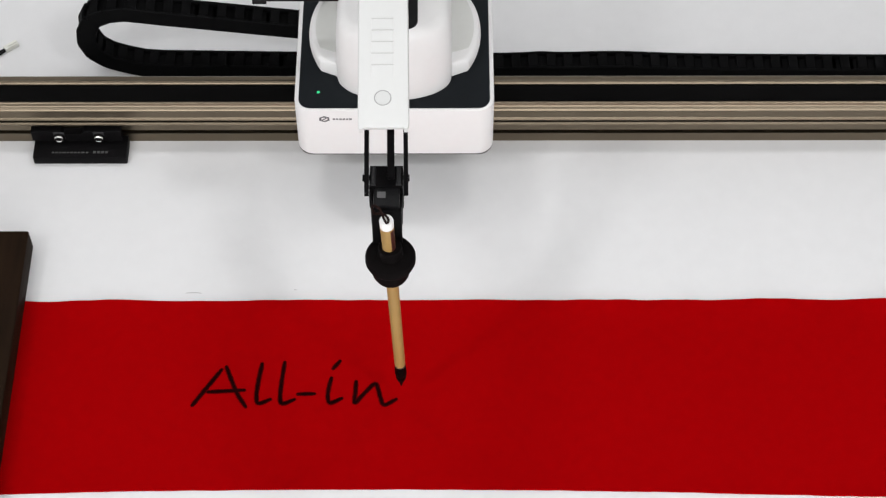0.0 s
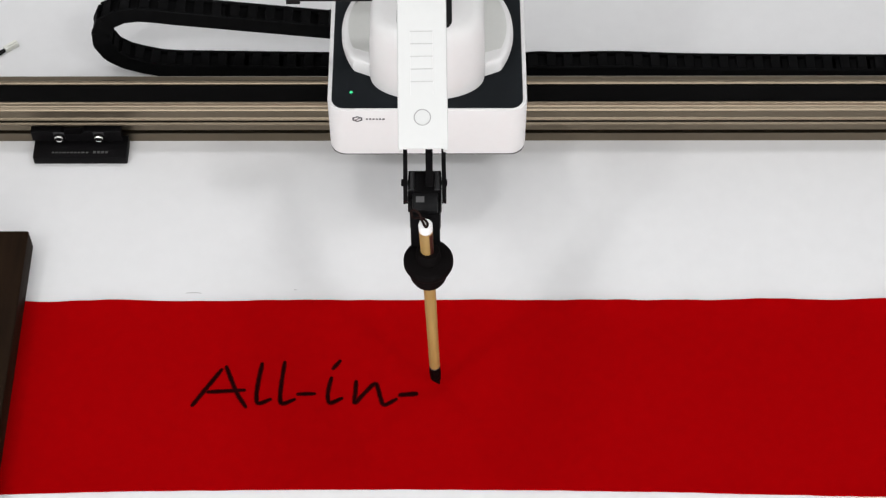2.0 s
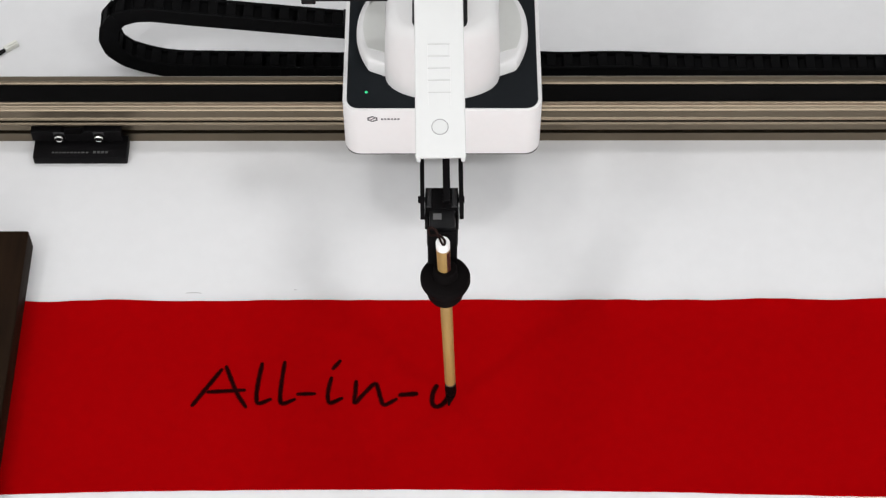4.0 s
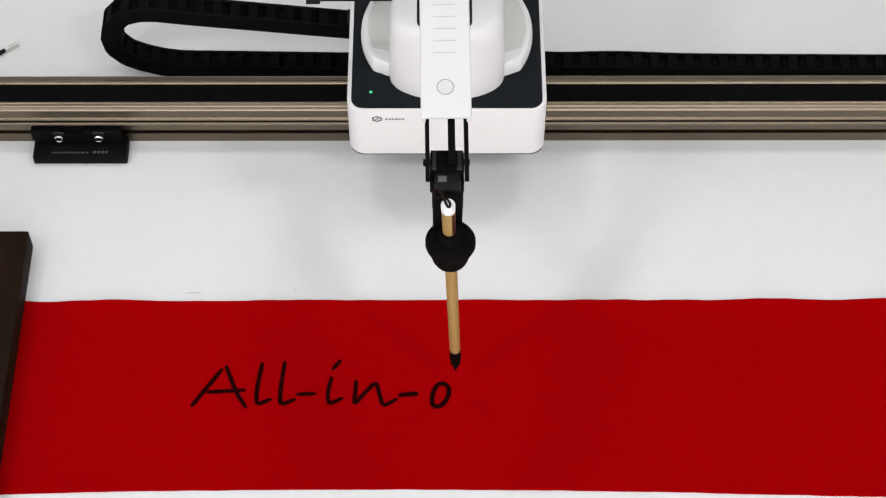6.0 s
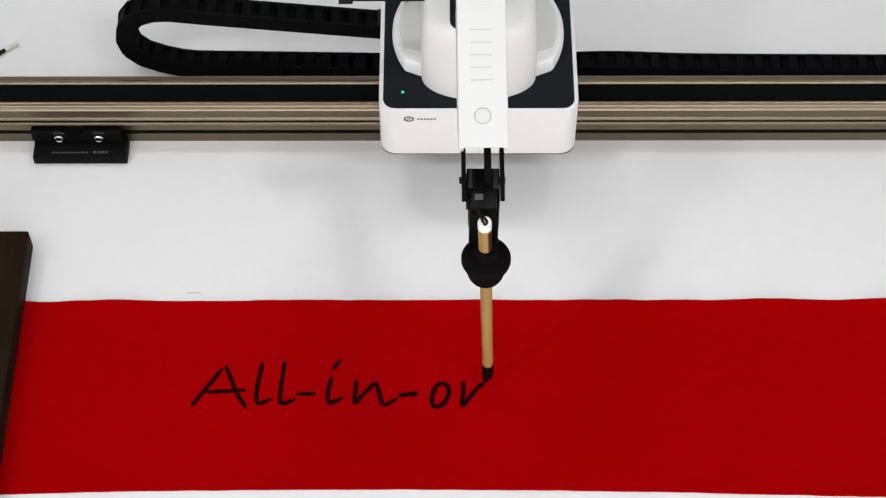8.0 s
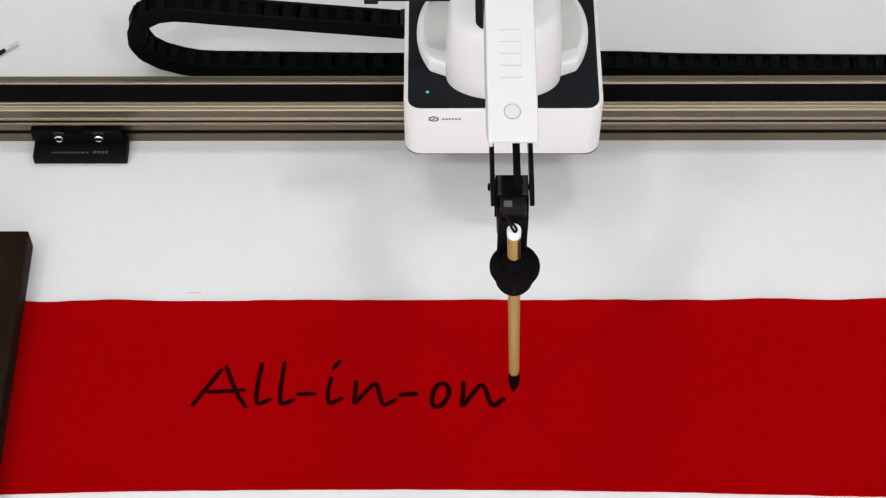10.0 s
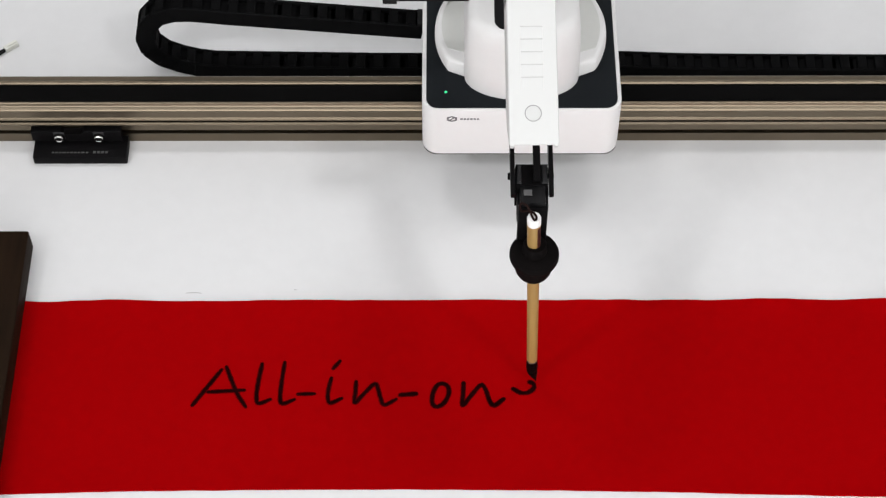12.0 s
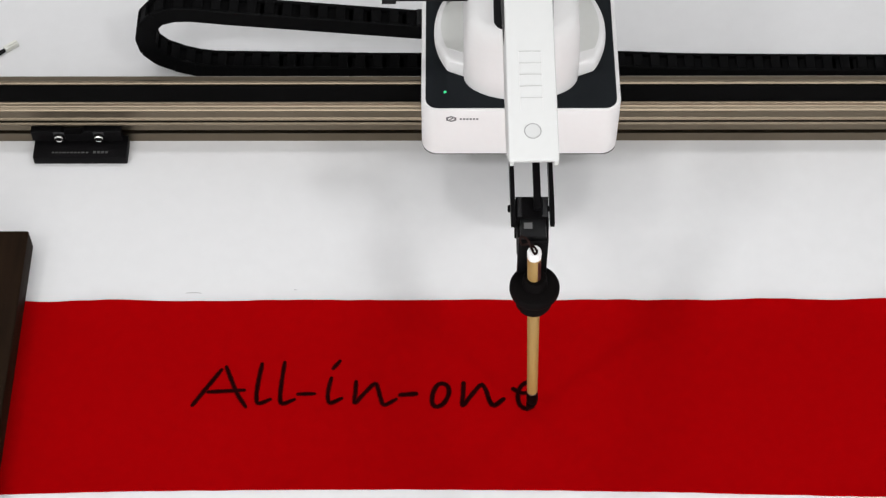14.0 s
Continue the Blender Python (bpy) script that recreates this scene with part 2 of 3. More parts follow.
# ---- the room ----
def room():
    t = 0.05
    x0, x1, y0, y1, z0, z1 = -2.6, 2.6, -3.0, 2.2, -0.75, 2.5
    # south wall: four pieces round an opening made up for the front fill
    spans = {"floor": [(x0 - t, x1 + t, y0 - t, y1 + t, z0 - t, z0)], "ceiling": [(x0 - t, x1 + t, y0 - t, y1 + t, z1, z1 + t)],
             "wall_north": [(x0, x1, y1, y1 + t, z0, z1)], "wall_east": [(x1, x1 + t, y0, y1, z0, z1)], "wall_west": [(x0 - t, x0, y0, y1, z0, z1)],
             "wall_south": [(x0, -1.5, y0 - t, y0, z0, z1), (1.5, x1, y0 - t, y0, z0, z1), (-1.5, 1.5, y0 - t, y0, z0, 0.05), (-1.5, 1.5, y0 - t, y0, 1.45, z1)]}
    for name, boxes in spans.items():
        bm = None
        for s in boxes:
            bm = box(*[v * 1000 for v in s], bm=bm)
        ob = link(name, bm, FLOOR if name == "floor" else PAINT)
        tagged(ob, "plain grey floor" if name == "floor" else "plain pale painted " + name.split("_")[0], name.split("_")[0], kind="structure")
    # unseen frame, added round the fill light's opening
    bm = None
    for s in ((-1.5, 1.5, 0.05, 0.09), (-1.5, 1.5, 1.41, 1.45), (-1.5, -1.46, 0.09, 1.41), (1.46, 1.5, 0.09, 1.41)):
        bm = box(s[0] * 1000, s[1] * 1000, -2990, -2960, s[2] * 1000, s[3] * 1000, 2, bm=bm)
    tagged(link("fill_opening_frame", bm, PAINT), "plain white painted frame round the added fill-light opening", "window", kind="structure")


def table():
    top = thing("work_table", "white laminate work table under the rail and paper", "table")
    bm = box(-900, 900, -520, 420, -28, 0, 2)
    part("tabletop", bm, TABLE, top, smooth=False)
    for x in (-850, 850):
        for y in (-470, 370):
            part("leg", box(x - 25, x + 25, y - 25, y + 25, -750, -28, 2), GREYW, top, smooth=False)


room()
table()


# ---- red paper strip, and the dark wooden weight on it ----
def paper():
    xs = [-420 + 8 * k for k in range(128)]
    ys = [k / 16 for k in range(17)]
    bm = bmesh.new()
    grid = []
    for x in xs:
        top = -184.3 + 0.9 * noise.noise((x / 75, 3, 0)) + 0.6 * noise.noise((x / 17, 7, 0)) + 0.0012 * x
        low = -353.6 - 4.2 * min(1.6, ((x + 60) / 300) ** 2) + 0.6 * noise.noise((x / 90, 11, 0)) + 0.4 * noise.noise((x / 20, 5, 0))
        col = []
        for u in ys:
            y = low + (top - low) * u
            edge = max(0, abs(u - 0.5) * 2 - 0.8) * 5
            z = 0.45 + 0.12 * noise.noise((x / 70, y / 50, 1)) + edge * (1.5 if u > 0.5 else 1.0) * (0.9 + 1.7 * max(-0.4, noise.noise((x / 48, u * 3, 4))))
            col.append(bm.verts.new((x, y, z)))
        grid.append(col)
    for a, b in zip(grid, grid[1:]):
        for k in range(16):
            bm.faces.new((a[k], b[k], b[k + 1], a[k + 1]))
    res = bmesh.ops.extrude_face_region(bm, geom=bm.faces[:])
    for v in res["geom"]:
        if isinstance(v, bmesh.types.BMVert):
            v.co.z = 0.05
    ob = link("red_paper", bm, RED, True)
    tagged(ob, "long strip of deep red paper lying on white table", "paper")


def wood_weight():
    ob = link("wooden_paperweight", box(-400, -335.2, -415, -131, 0.7, 23.5, 1.6, 3), WOOD, True)
    tagged(ob, "dark walnut wooden bar weighing down the red paper", "paperweight")


paper()
wood_weight()


# ---- brush writing ----
def ribbon(points, width, z, taper=(0.8, 0.75), seed=0.0, bm=None, thick=0.14):
    """A brush stroke as a thin swollen ribbon with round ends."""
    p = spline(points, 1.0) - np.array((0.0, 1.1))
    n = len(p)
    d = np.gradient(p, axis=0)
    d /= np.linalg.norm(d, axis=1)[:, None] + 1e-9
    nrm = np.stack([-d[:, 1], d[:, 0]], 1)
    half = np.array([0.5 * width * (taper[0] + (1 - taper[0]) * min(1, i / 4)) * (taper[1] + (1 - taper[1]) * min(1, (n - 1 - i) / 5))
                     * (1 + 0.16 * noise.noise((i * 0.23, seed, 0)) + 0.06 * noise.noise((i * 1.1, seed, 4))) for i in range(n)])
    left, right = p + nrm * half[:, None], p - nrm * half[:, None]
    cap_end = [p[-1] + half[-1] * (nrm[-1] * math.cos(a) + d[-1] * math.sin(a)) for a in [math.pi * k / 6 for k in range(1, 6)]]
    cap_start = [p[0] + half[0] * (-nrm[0] * math.cos(a) - d[0] * math.sin(a)) for a in [math.pi * k / 6 for k in range(1, 6)]]
    own = bmesh.new()
    lo, hi = [], []
    for zz, into in ((z - thick, lo), (z, hi)):
        into.append([own.verts.new((*q, zz)) for q in left])
        into.append([own.verts.new((*q, zz)) for q in right])
        into.append([own.verts.new((*q, zz)) for q in cap_end])
        into.append([own.verts.new((*q, zz)) for q in cap_start])
    for lay in (lo, hi):
        for i in range(n - 1):
            own.faces.new((lay[0][i], lay[1][i], lay[1][i + 1], lay[0][i + 1]))
        own.faces.new((lay[0][-1], *lay[2], lay[1][-1]))
        own.faces.new((lay[1][0], *lay[3], lay[0][0]))
    ring = [lo[0] + lo[2] + lo[1][::-1] + lo[3], hi[0] + hi[2] + hi[1][::-1] + hi[3]]
    m = len(ring[0])
    for i in range(m):
        own.faces.new((ring[0][i], ring[0][(i + 1) % m], ring[1][(i + 1) % m], ring[1][i]))
    return merge(bm, own)


INK_Z = 0.85
LETTERS = [("A", [[(-194.3, -279.7), (-184.5, -264.5), (-173.6, -247.6)], [(-170.0, -245.0), (-165.0, -258), (-159.8, -270), (-152.8, -281.2)], [(-183.0, -267.8), (-154.8, -266.2)]]),
           ("l", [[(-142.1, -242.2), (-144.2, -258), (-145.0, -272), (-142.8, -278), (-134.2, -274.4)]]),
           ("l", [[(-124.4, -240.8), (-126.0, -258), (-126.6, -272), (-124.6, -278.2), (-115.4, -274.6)]]),
           ("hyphen", [[(-112.9, -269.8), (-100.0, -269.4)]]),
           ("i", [[(-87.3, -255.3), (-89.3, -266), (-89.4, -274), (-87.0, -277.6), (-78.8, -273.6)], [(-86.2, -246.6), (-81.0, -239.8)]]),
           ("n", [[(-67.9, -258.6), (-68.2, -268), (-68.6, -277.8), (-62, -270), (-53.4, -260.6), (-50.6, -265.5), (-48.6, -273.5), (-45.4, -279.4), (-36.4, -274.4)]])]


def writing():
    for k, (kind, strokes) in enumerate(LETTERS):
        bm = wide = None
        for j, pts in enumerate(strokes):
            bm = ribbon(pts, 2.5, INK_Z + 0.05 * j, seed=k * 3.1 + j, bm=bm)
            wide = ribbon(pts, 4.0, INK_Z - 0.08 + 0.01 * j, seed=k * 2.3 + j, bm=wide)
        ob = link("ink_" + ("hyphen" if kind == "hyphen" else "letter"), bm, INK)
        what = "short black ink hyphen" if kind == "hyphen" else "black brush-written letter " + kind
        tagged(ob, what + " on the red paper", "writing", group="ink letters on the red paper")
        part("ink_bleed", wide, BLEED, ob, "dark red edge where ink soaks in", smooth=False)


# strokes that grow behind the brush: outline points, and when the brush is how far along
FRESH = [("hyphen", [(-33.2, -270.6), (-21.0, -269.6)], [(0.3, 0.0), (0.85, 1.0)]),
         ("o", [(-5.2, -262.6), (-8.3, -270.8), (-8.2, -278.8), (-4.5, -281.2), (0.8, -277.6), (4.3, -269.6), (3.6, -262.8), (-1.0, -260.4), (-5.2, -262.6)],
          [(2.2, 0.0), (2.6, 0.18), (3.0, 0.34), (3.2, 0.40), (3.6, 0.52), (4.1, 0.67), (4.6, 0.80), (4.9, 0.91), (5.15, 1.0)]),
         ("n", [(15.9, -260.2), (15.5, -270), (15.2, -279.8), (22.4, -270.2), (29.6, -261.6), (33.2, -266.5), (36.2, -276.5), (39.8, -280.0), (46.8, -274.4)],
          [(6.75, 0.0), (7.0, 0.22), (7.3, 0.26), (7.5, 0.35), (8.0, 0.595), (8.2, 0.635), (8.6, 0.73), (9.0, 0.82), (9.3, 0.9), (9.7, 1.0)]),
         ("e", [(54.6, -265.3), (60.7, -268.9), (66.6, -268.3), (70.8, -264.2), (69.6, -259.8), (65.0, -259.6), (60.3, -263.5), (58.0, -271.6), (59.3, -279.5), (64.0, -283.0), (69.0, -281.0)],
          [(10.45, 0.0), (10.7, 0.09), (11.0, 0.22), (11.3, 0.30), (11.6, 0.335), (12.0, 0.40), (12.4, 0.47), (12.8, 0.60), (13.2, 0.75), (13.5, 0.86), (14.0, 0.98)])]
GROWING = []


def fresh_writing():
    for k, (kind, pts, when) in enumerate(FRESH):
        p = spline(pts, 2.2)
        name = "ink_hyphen" if kind == "hyphen" else "ink_letter"
        what = "short wet ink hyphen" if kind == "hyphen" else "wet black brush-written letter " + kind
        root = thing(name, what + " growing behind the brush on red paper", "writing", group="ink letters on the red paper")
        n = len(p) - 1
        for i in range(n):
            bm = ribbon([p[i], (p[i] + p[i + 1]) / 2, p[i + 1]], 2.8 + 0.4 * noise.noise((i * 0.4, k, 9)), INK_Z + 0.004 * i, taper=(1, 1), seed=i * 0.37 + k)
            ob = part("stroke_piece", bm, INK, root, smooth=False)
            wide = ribbon([p[i], (p[i] + p[i + 1]) / 2, p[i + 1]], 4.1 + 0.4 * noise.noise((i * 0.4, k, 5)), INK_Z - 0.08 + 0.001 * i, taper=(1, 1), seed=i * 0.37 + k)
            part("ink_bleed", wide, BLEED, ob, smooth=False)
            frac = (i + 0.5) / n
            GROWING.append((ob, float(np.interp(frac, [w[1] for w in when], [w[0] for w in when]))))


writing()
fresh_writing()


# ---- rail with belt, and the stop block ----
def rail():
    root = thing("linear_rail", "champagne anodised aluminium linear rail on the table", "rail")
    prof = [(9.3, 0.2), (-21.4, 0.2), (-21.4, 10.4), (-19.6, 10.6), (-19.6, 5.0), (-12.0, 5.0), (-12.0, 19.5), (-19.6, 19.5), (-19.6, 14.8), (-21.4, 15.0), (-21.4, 21.6), (-22.2, 22.1), (-22.6, 23.0), (-22.3, 23.9), (-21.2, 25.0), (-19.4, 25.2),
            (-19.4, 23.4), (-14.0, 23.4), (-14.0, 30.0), (-19.4, 30.0), (-19.4, 28.0), (-21.2, 28.2), (-22.2, 28.8), (-22.6, 29.6), (-22.2, 30.6), (-21.2, 31.8), (-21.0, 36.0), (-21.0, 39.4), (-22.0, 40.1), (-22.9, 41.5), (-22.9, 42.5),
            (-22.2, 43.6), (-20.8, 44.8), (-19.4, 44.9), (-19.4, 45.5), (-21.4, 45.6), (-22.2, 46.3), (-22.2, 46.9), (-21.5, 47.9), (-20.9, 49.6), (-20.0, 50.3), (-19.2, 50.2),
            (-19.2, 46.0), (0.2, 46.0), (0.4, 49.2), (1.0, 50.3), (2.2, 51.0), (3.4, 50.6), (4.4, 50.0), (7.9, 50.0), (9.3, 49)]
    bm = bmesh.new()
    ends = [[bm.verts.new((x, y, z)) for y, z in prof] for x in (-760, 760)]
    n = len(prof)
    for i in range(n):
        bm.faces.new((ends[0][i], ends[0][(i + 1) % n], ends[1][(i + 1) % n], ends[1][i]))
    bm.faces.new(ends[0])
    bm.faces.new(ends[1][::-1])
    part("extrusion", bm, ALU, root, smooth=False)
    bm = box(-758, 758, -18.9, -0.2, 46.1, 48.4, 0.5)
    part("belt", bm, BELT, root, "black rubber drive belt", smooth=False)


def stop_block():
    root = thing("stop_block", "black metal end-stop block with two screws beside the rail", "bracket")
    part("foot", box(-345, -266.2, -46, -22.8, 0.2, 10, 0.8), ANOD, root)
    plate = prism([(-346.5, 10), (-271, 10), (-271, 22.6), (-302, 22.6), (-304.5, 19.4), (-319, 19.4), (-321.5, 22.6), (-346.5, 22.6)], 22.8, 29.2, 0.5, 2)
    plate.transform(Matrix.Rotation(radians(90), 4, "X"))
    part("plate", plate, ANOD, root)
    for x in (-323.2, -289.8):
        head = lathe([(0, 0), (4.0, 0), (4.2, 0.5), (4.2, 2.8), (3.7, 3.5), (2.6, 3.5), (2.2, 3.1), (2.1, 1.2), (0, 1.0)], 24)
        part("screw", head, CHROME, root, "bright steel cap screw", at=mm(x, -29.2, 15.8, 90))
        # black disc on the socket floor paints the shade in the recess
        part("socket_shade", lathe([(0, 0), (2.05, 0), (2.05, 0.6), (0, 0.6)], 6), ANOD, root, at=mm(x, -30.3, 15.8, 90))
        # raised grey strip paints the reflection above the screw head
        part("screw_reflection", box(x - 4.6, x + 4.6, -29.5, -29.0, 17.0, 22.2, 0.2, 1), EDGE, root, smooth=False)
        part("washer", lathe([(0, 0), (5.0, 0), (5.0, 0.7), (0, 0.7)], 24), ANOD, root, at=mm(x, -29.2, 15.8, 90))
    x = -329.0
    for w in (1.6, 2.4, 2.0, 3, 1.5, 2.6, 2.1, 2, 3, 2.2):
        part("print_bar", box(x, x + w, -42.0, -40.6, 9.9, 10.15), PRINT, root, smooth=False)
        x += w + 0.9
    for k in range(4):
        part("print_bar", box(x + 3 + 3.4 * k, x + 5.4 + 3.4 * k, -42.2, -39.9, 9.9, 10.15), PRINT, root, smooth=False)


rail()
stop_block()


# ---- robot arm on its carriage ----
robot = thing("robot_arm", "white desktop robot arm with dark deck riding on the rail", "robot arm")
FORE_PARTS, TOOL_PARTS, UPPER_PARTS = [], [], []


def robot_base():
    part("carriage", box(-55, 55, -30, 20, 51.2, 55.2, 1), ANOD, robot)
    part("foot_plate", prism(rounded(-78.6, 78.6, -78.6, 78.6, 11.8), 55.8, 57.0), BLACK, robot, smooth=True)
    def ring(z, inset):
        return [(x, y, z) for x, y in rounded(-79 + inset, 79 - inset, -79 + inset, 79 - inset, 13 - inset)]
    shell = part("base_shell", loft([ring(57.0, 0.3), ring(57.6, 0), ring(110.6, 0), ring(112.0, 0.5), ring(112.8, 1.8)]), WHITE, robot, "glossy white plastic base shell")
    deck = part("deck", prism(rounded(-75.6, 75.6, -76.8, 76, 9.5), 111.3, 113.5, 0.3, 1), DARK, robot, "dark slate top deck")
    part("led", lathe([(0, 0), (1.3, 0), (1.0, 0.5), (0, 0.7)], 16), GREEN, deck, "small glowing green status light", at=mm(-60.2, -60.9, 113.5))
    # badge: a hexagon ring with a slanted bar, then short bars
    ring = bmesh.new()
    outer = [ring.verts.new((4.6 * math.cos(radians(a)), 0, 3.6 * math.sin(radians(a)))) for a in range(30, 390, 60)]
    inner = [ring.verts.new((2.9 * math.cos(radians(a)), 0, 2.2 * math.sin(radians(a)))) for a in range(30, 390, 60)]
    for i in range(6):
        ring.faces.new((outer[i], outer[(i + 1) % 6], inner[(i + 1) % 6], inner[i]))
    res = bmesh.ops.extrude_face_region(ring, geom=ring.faces[:])
    bmesh.ops.translate(ring, vec=(0, -0.25, 0), verts=[v for v in res["geom"] if isinstance(v, bmesh.types.BMVert)])
    bar = box(-1.9, 1.9, -0.25, 0, -0.5, 0.5)
    bar.transform(pose(0, 0, 0, 0, -35, 0))
    ring = merge(ring, bar)
    part("badge", ring, MARK, shell, "dark grey printed hexagon badge", at=mm(-55.3, -78.95, 102.2), smooth=False)
    for k in range(6):
        part("print_bar", box(-48.6 + 2.6 * k, -46.8 + 2.6 * k, -79.2, -78.9, 101.2, 102.9), MARK, shell, smooth=False)


def arc(cx, cy, r, a0, a1, n=16):
    return [(cx + r * math.cos(radians(a0 + (a1 - a0) * k / n)), cy + r * math.sin(radians(a0 + (a1 - a0) * k / n))) for k in range(n + 1)]


def loft(rings, bm=None):
    """A closed skin through rings of equal length, capped at both ends."""
    own = bmesh.new()
    vs = [[own.verts.new(p) for p in ring] for ring in rings]
    n = len(vs[0])
    for a, b in zip(vs, vs[1:]):
        for k in range(n):
            own.faces.new((a[k], a[(k + 1) % n], b[(k + 1) % n], b[k]))
    own.faces.new(vs[0][::-1])
    own.faces.new(vs[-1])
    return merge(bm, own)


def housing_ring(z, half, front, back, fat=2.0, n=32):
    """Straight cheeks, a full rounded front."""
    side = front + 24
    pts = [(half, back, z), (half * 0.97, back + 2, z), (-half * 0.97, back + 2, z), (-half, back, z)]
    for k in range(n + 1):
        a = math.pi * k / n
        c, q = math.cos(a), math.sin(a)
        pts.append((-half * math.copysign(abs(c) ** (2 / fat), c), side - 24 * abs(q) ** (2 / fat), z))
    return pts


def turret():
    # low round flange with clipped front shoulders
    flange = arc(0, -5, 69.0, -31, 211, 56)

    def ring(z, inset):
        k = (69.0 - inset) / 69.0
        return [(x * k, (y + 5) * k - 5, z) for x, y in flange] + [(-45 * k, -45.6, z), (45 * k, -45.6, z)]
    body = loft([ring(113.6, 1.8), ring(116.0, 0.4), ring(118.5, 0), ring(122, 0.1), ring(125, 0.5), ring(127.2, 1.4), ring(128.5, 2.8), ring(129, 4.6)])
    part("turret_flange", body, WHITE, robot)
    # thin grey slabs paint the shade on the flange beside the housing
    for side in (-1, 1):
        shade_patch = prism([(side * x, y) for x, y in [(44, 50), (44, -34)] + arc(0, -5, 63.4, -22, 58, 24)], 128.9, 129.4, 0.2, 1)
        part("cheek_shade", shade_patch, CHEEK, robot, "grey patch for the shade beside the housing", smooth=False)
    rings = [housing_ring(113.6, 45.2, -69.3, 62), housing_ring(119, 45.6, -70.2, 62), housing_ring(140, 45.3, -69.8, 62), housing_ring(160, 44.6, -69.0, 61), housing_ring(172, 43.8, -68.0, 60),
             housing_ring(179, 42.6, -66.6, 58), housing_ring(183.5, 40.0, -64.2, 55), housing_ring(186, 35.5, -60.5, 52)]
    part("turret_housing", loft(rings), WHITE, robot, "rounded white turret housing")
    # housing is uncut; a black inlay paints the slot's dark inside
    slot = prism(rounded(-23.0, 19.3, -58.6, 50, (3, 3, 8, 8)), 185.2, 186.5, 0.2, 1)
    part("slot_inlay", slot, BLACK, robot, "black inlay for the dark inside of the arm slot", smooth=False)
    bm = box(-109, -40, -23.4, -8, 178, 182, 0.6)
    box(-109, -98, -25.8, -8, 177.4, 182.5, 0.6, 2, bm)
    part("side_bracket", bm, BLACK, robot, "thin black side bracket", smooth=False)


def upper_arm():
    up = part("upper_arm", prism(rounded(-16, 11, -118, 20, 13), -14, 14, 2, 2), WHITE, robot, "white upper arm link")
    UPPER_PARTS.append(up)
    bm = bmesh.new()
    bm = lathe([(0, -17), (17, -17), (18, -16), (18, 11), (17, 12), (0, 12)], 32, bm, Matrix.Rotation(radians(90), 4, "Y"))
    part("shoulder_hub", bm, WHITE, robot, at=mm(0, 0, SHOULDER))


def forearm():
    """Along -y from the elbow, top towards +z."""
    side = [(60, 50), (54, 57), (-135.6, 57), (-136.8, 56.4), (-137.2, 55.2), (-135.5, 50), (-118, 24), (-104, 16), (48, 16), (60, 26)]
    cover = loft([[(x, y, z) for y, z in side] for x in (-18.9, 14.9)])
    bmesh.ops.bevel(cover, geom=[e for e in cover.edges if abs(e.verts[0].co.x - e.verts[1].co.x) < 0.1], offset=1.1, segments=3, affect="EDGES", profile=0.5)
    root = part("forearm", cover, COVER, robot, "long white forearm cover")
    FORE_PARTS.append(root)
    # black wedges added for the dark slits along the cover
    for tri in ([(14.9, -34), (17.0, 50), (14.9, 50)], [(-18.9, -34), (-18.9, 50), (-21.0, 50)]):
        part("side_wedge", prism(tri, 28, 55), BLACK, root, "narrow black wedge beside the cover", smooth=False)
    for x in (-18.2, 11.6):
        part("end_tab", box(x, x + 2.6, -138.0, -133, 50, 56.2, 0.3), COVER, root)
    part("button_ring", lathe([(5.2, 0), (5.25, 0.1), (5.8, 0.1), (5.85, 0)], 40), SEAM, root, at=mm(-2.3, -115.4, 57))
    part("button", lathe([(0, 0), (5.15, 0), (5.15, 0.14), (5.1, 0.2), (0, 0.2)], 40), COVER, root, "round white push button", at=mm(-2.3, -115.4, 57))
    for k in range(5):
        y = -90.3 + 8.95 * k
        part("moulded_rib", box(-10, 5.2, y - 0.3, y + 0.3, 56.9, 57.3, 0.1, 1), RIB, root, smooth=False)
    for x in (-10.0, 5.2):
        part("moulded_rib", box(x - 0.2, x + 0.2, -99.5, -54.5, 56.9, 57.15), WHITE, root, smooth=False)
    for x in (-16.3, 10.6):
        plate = bmesh.new()
        prof = [(-92, 17), (-88, 8), (-108, -5), (-140, -3), (-156, -1), (-162, 3), (-161, 7.5), (-150, 9.5), (-112, 8), (-104, 17)]
        a = [plate.verts.new((x, y, z)) for y, z in prof]
        b = [plate.verts.new((x + 3, y, z)) for y, z in prof]
        for i in range(len(prof)):
            j = (i + 1) % len(prof)
            plate.faces.new((a[i], a[j], b[j], b[i]))
        plate.faces.new(a)
        plate.faces.new(b[::-1])
        part("side_link", plate, ANOD, root, "black metal side link", smooth=False)
    bm = box(-0.6, 4.4, -152, -88, 8, 13, 0.4)
    box(-0.6, 4.4, -100, -88, 12.5, 17, 0.4, 2, bm)
    part("centre_link", bm, ANOD, root, smooth=False)
    part("elbow_hub", lathe([(0, -17.4), (16.4, -17.4), (17.2, -16.6), (17.2, 12.8), (16.4, 13.6), (0, 13.6)], 32, None, Matrix.Rotation(radians(90), 4, "Y")), WHITE, root)


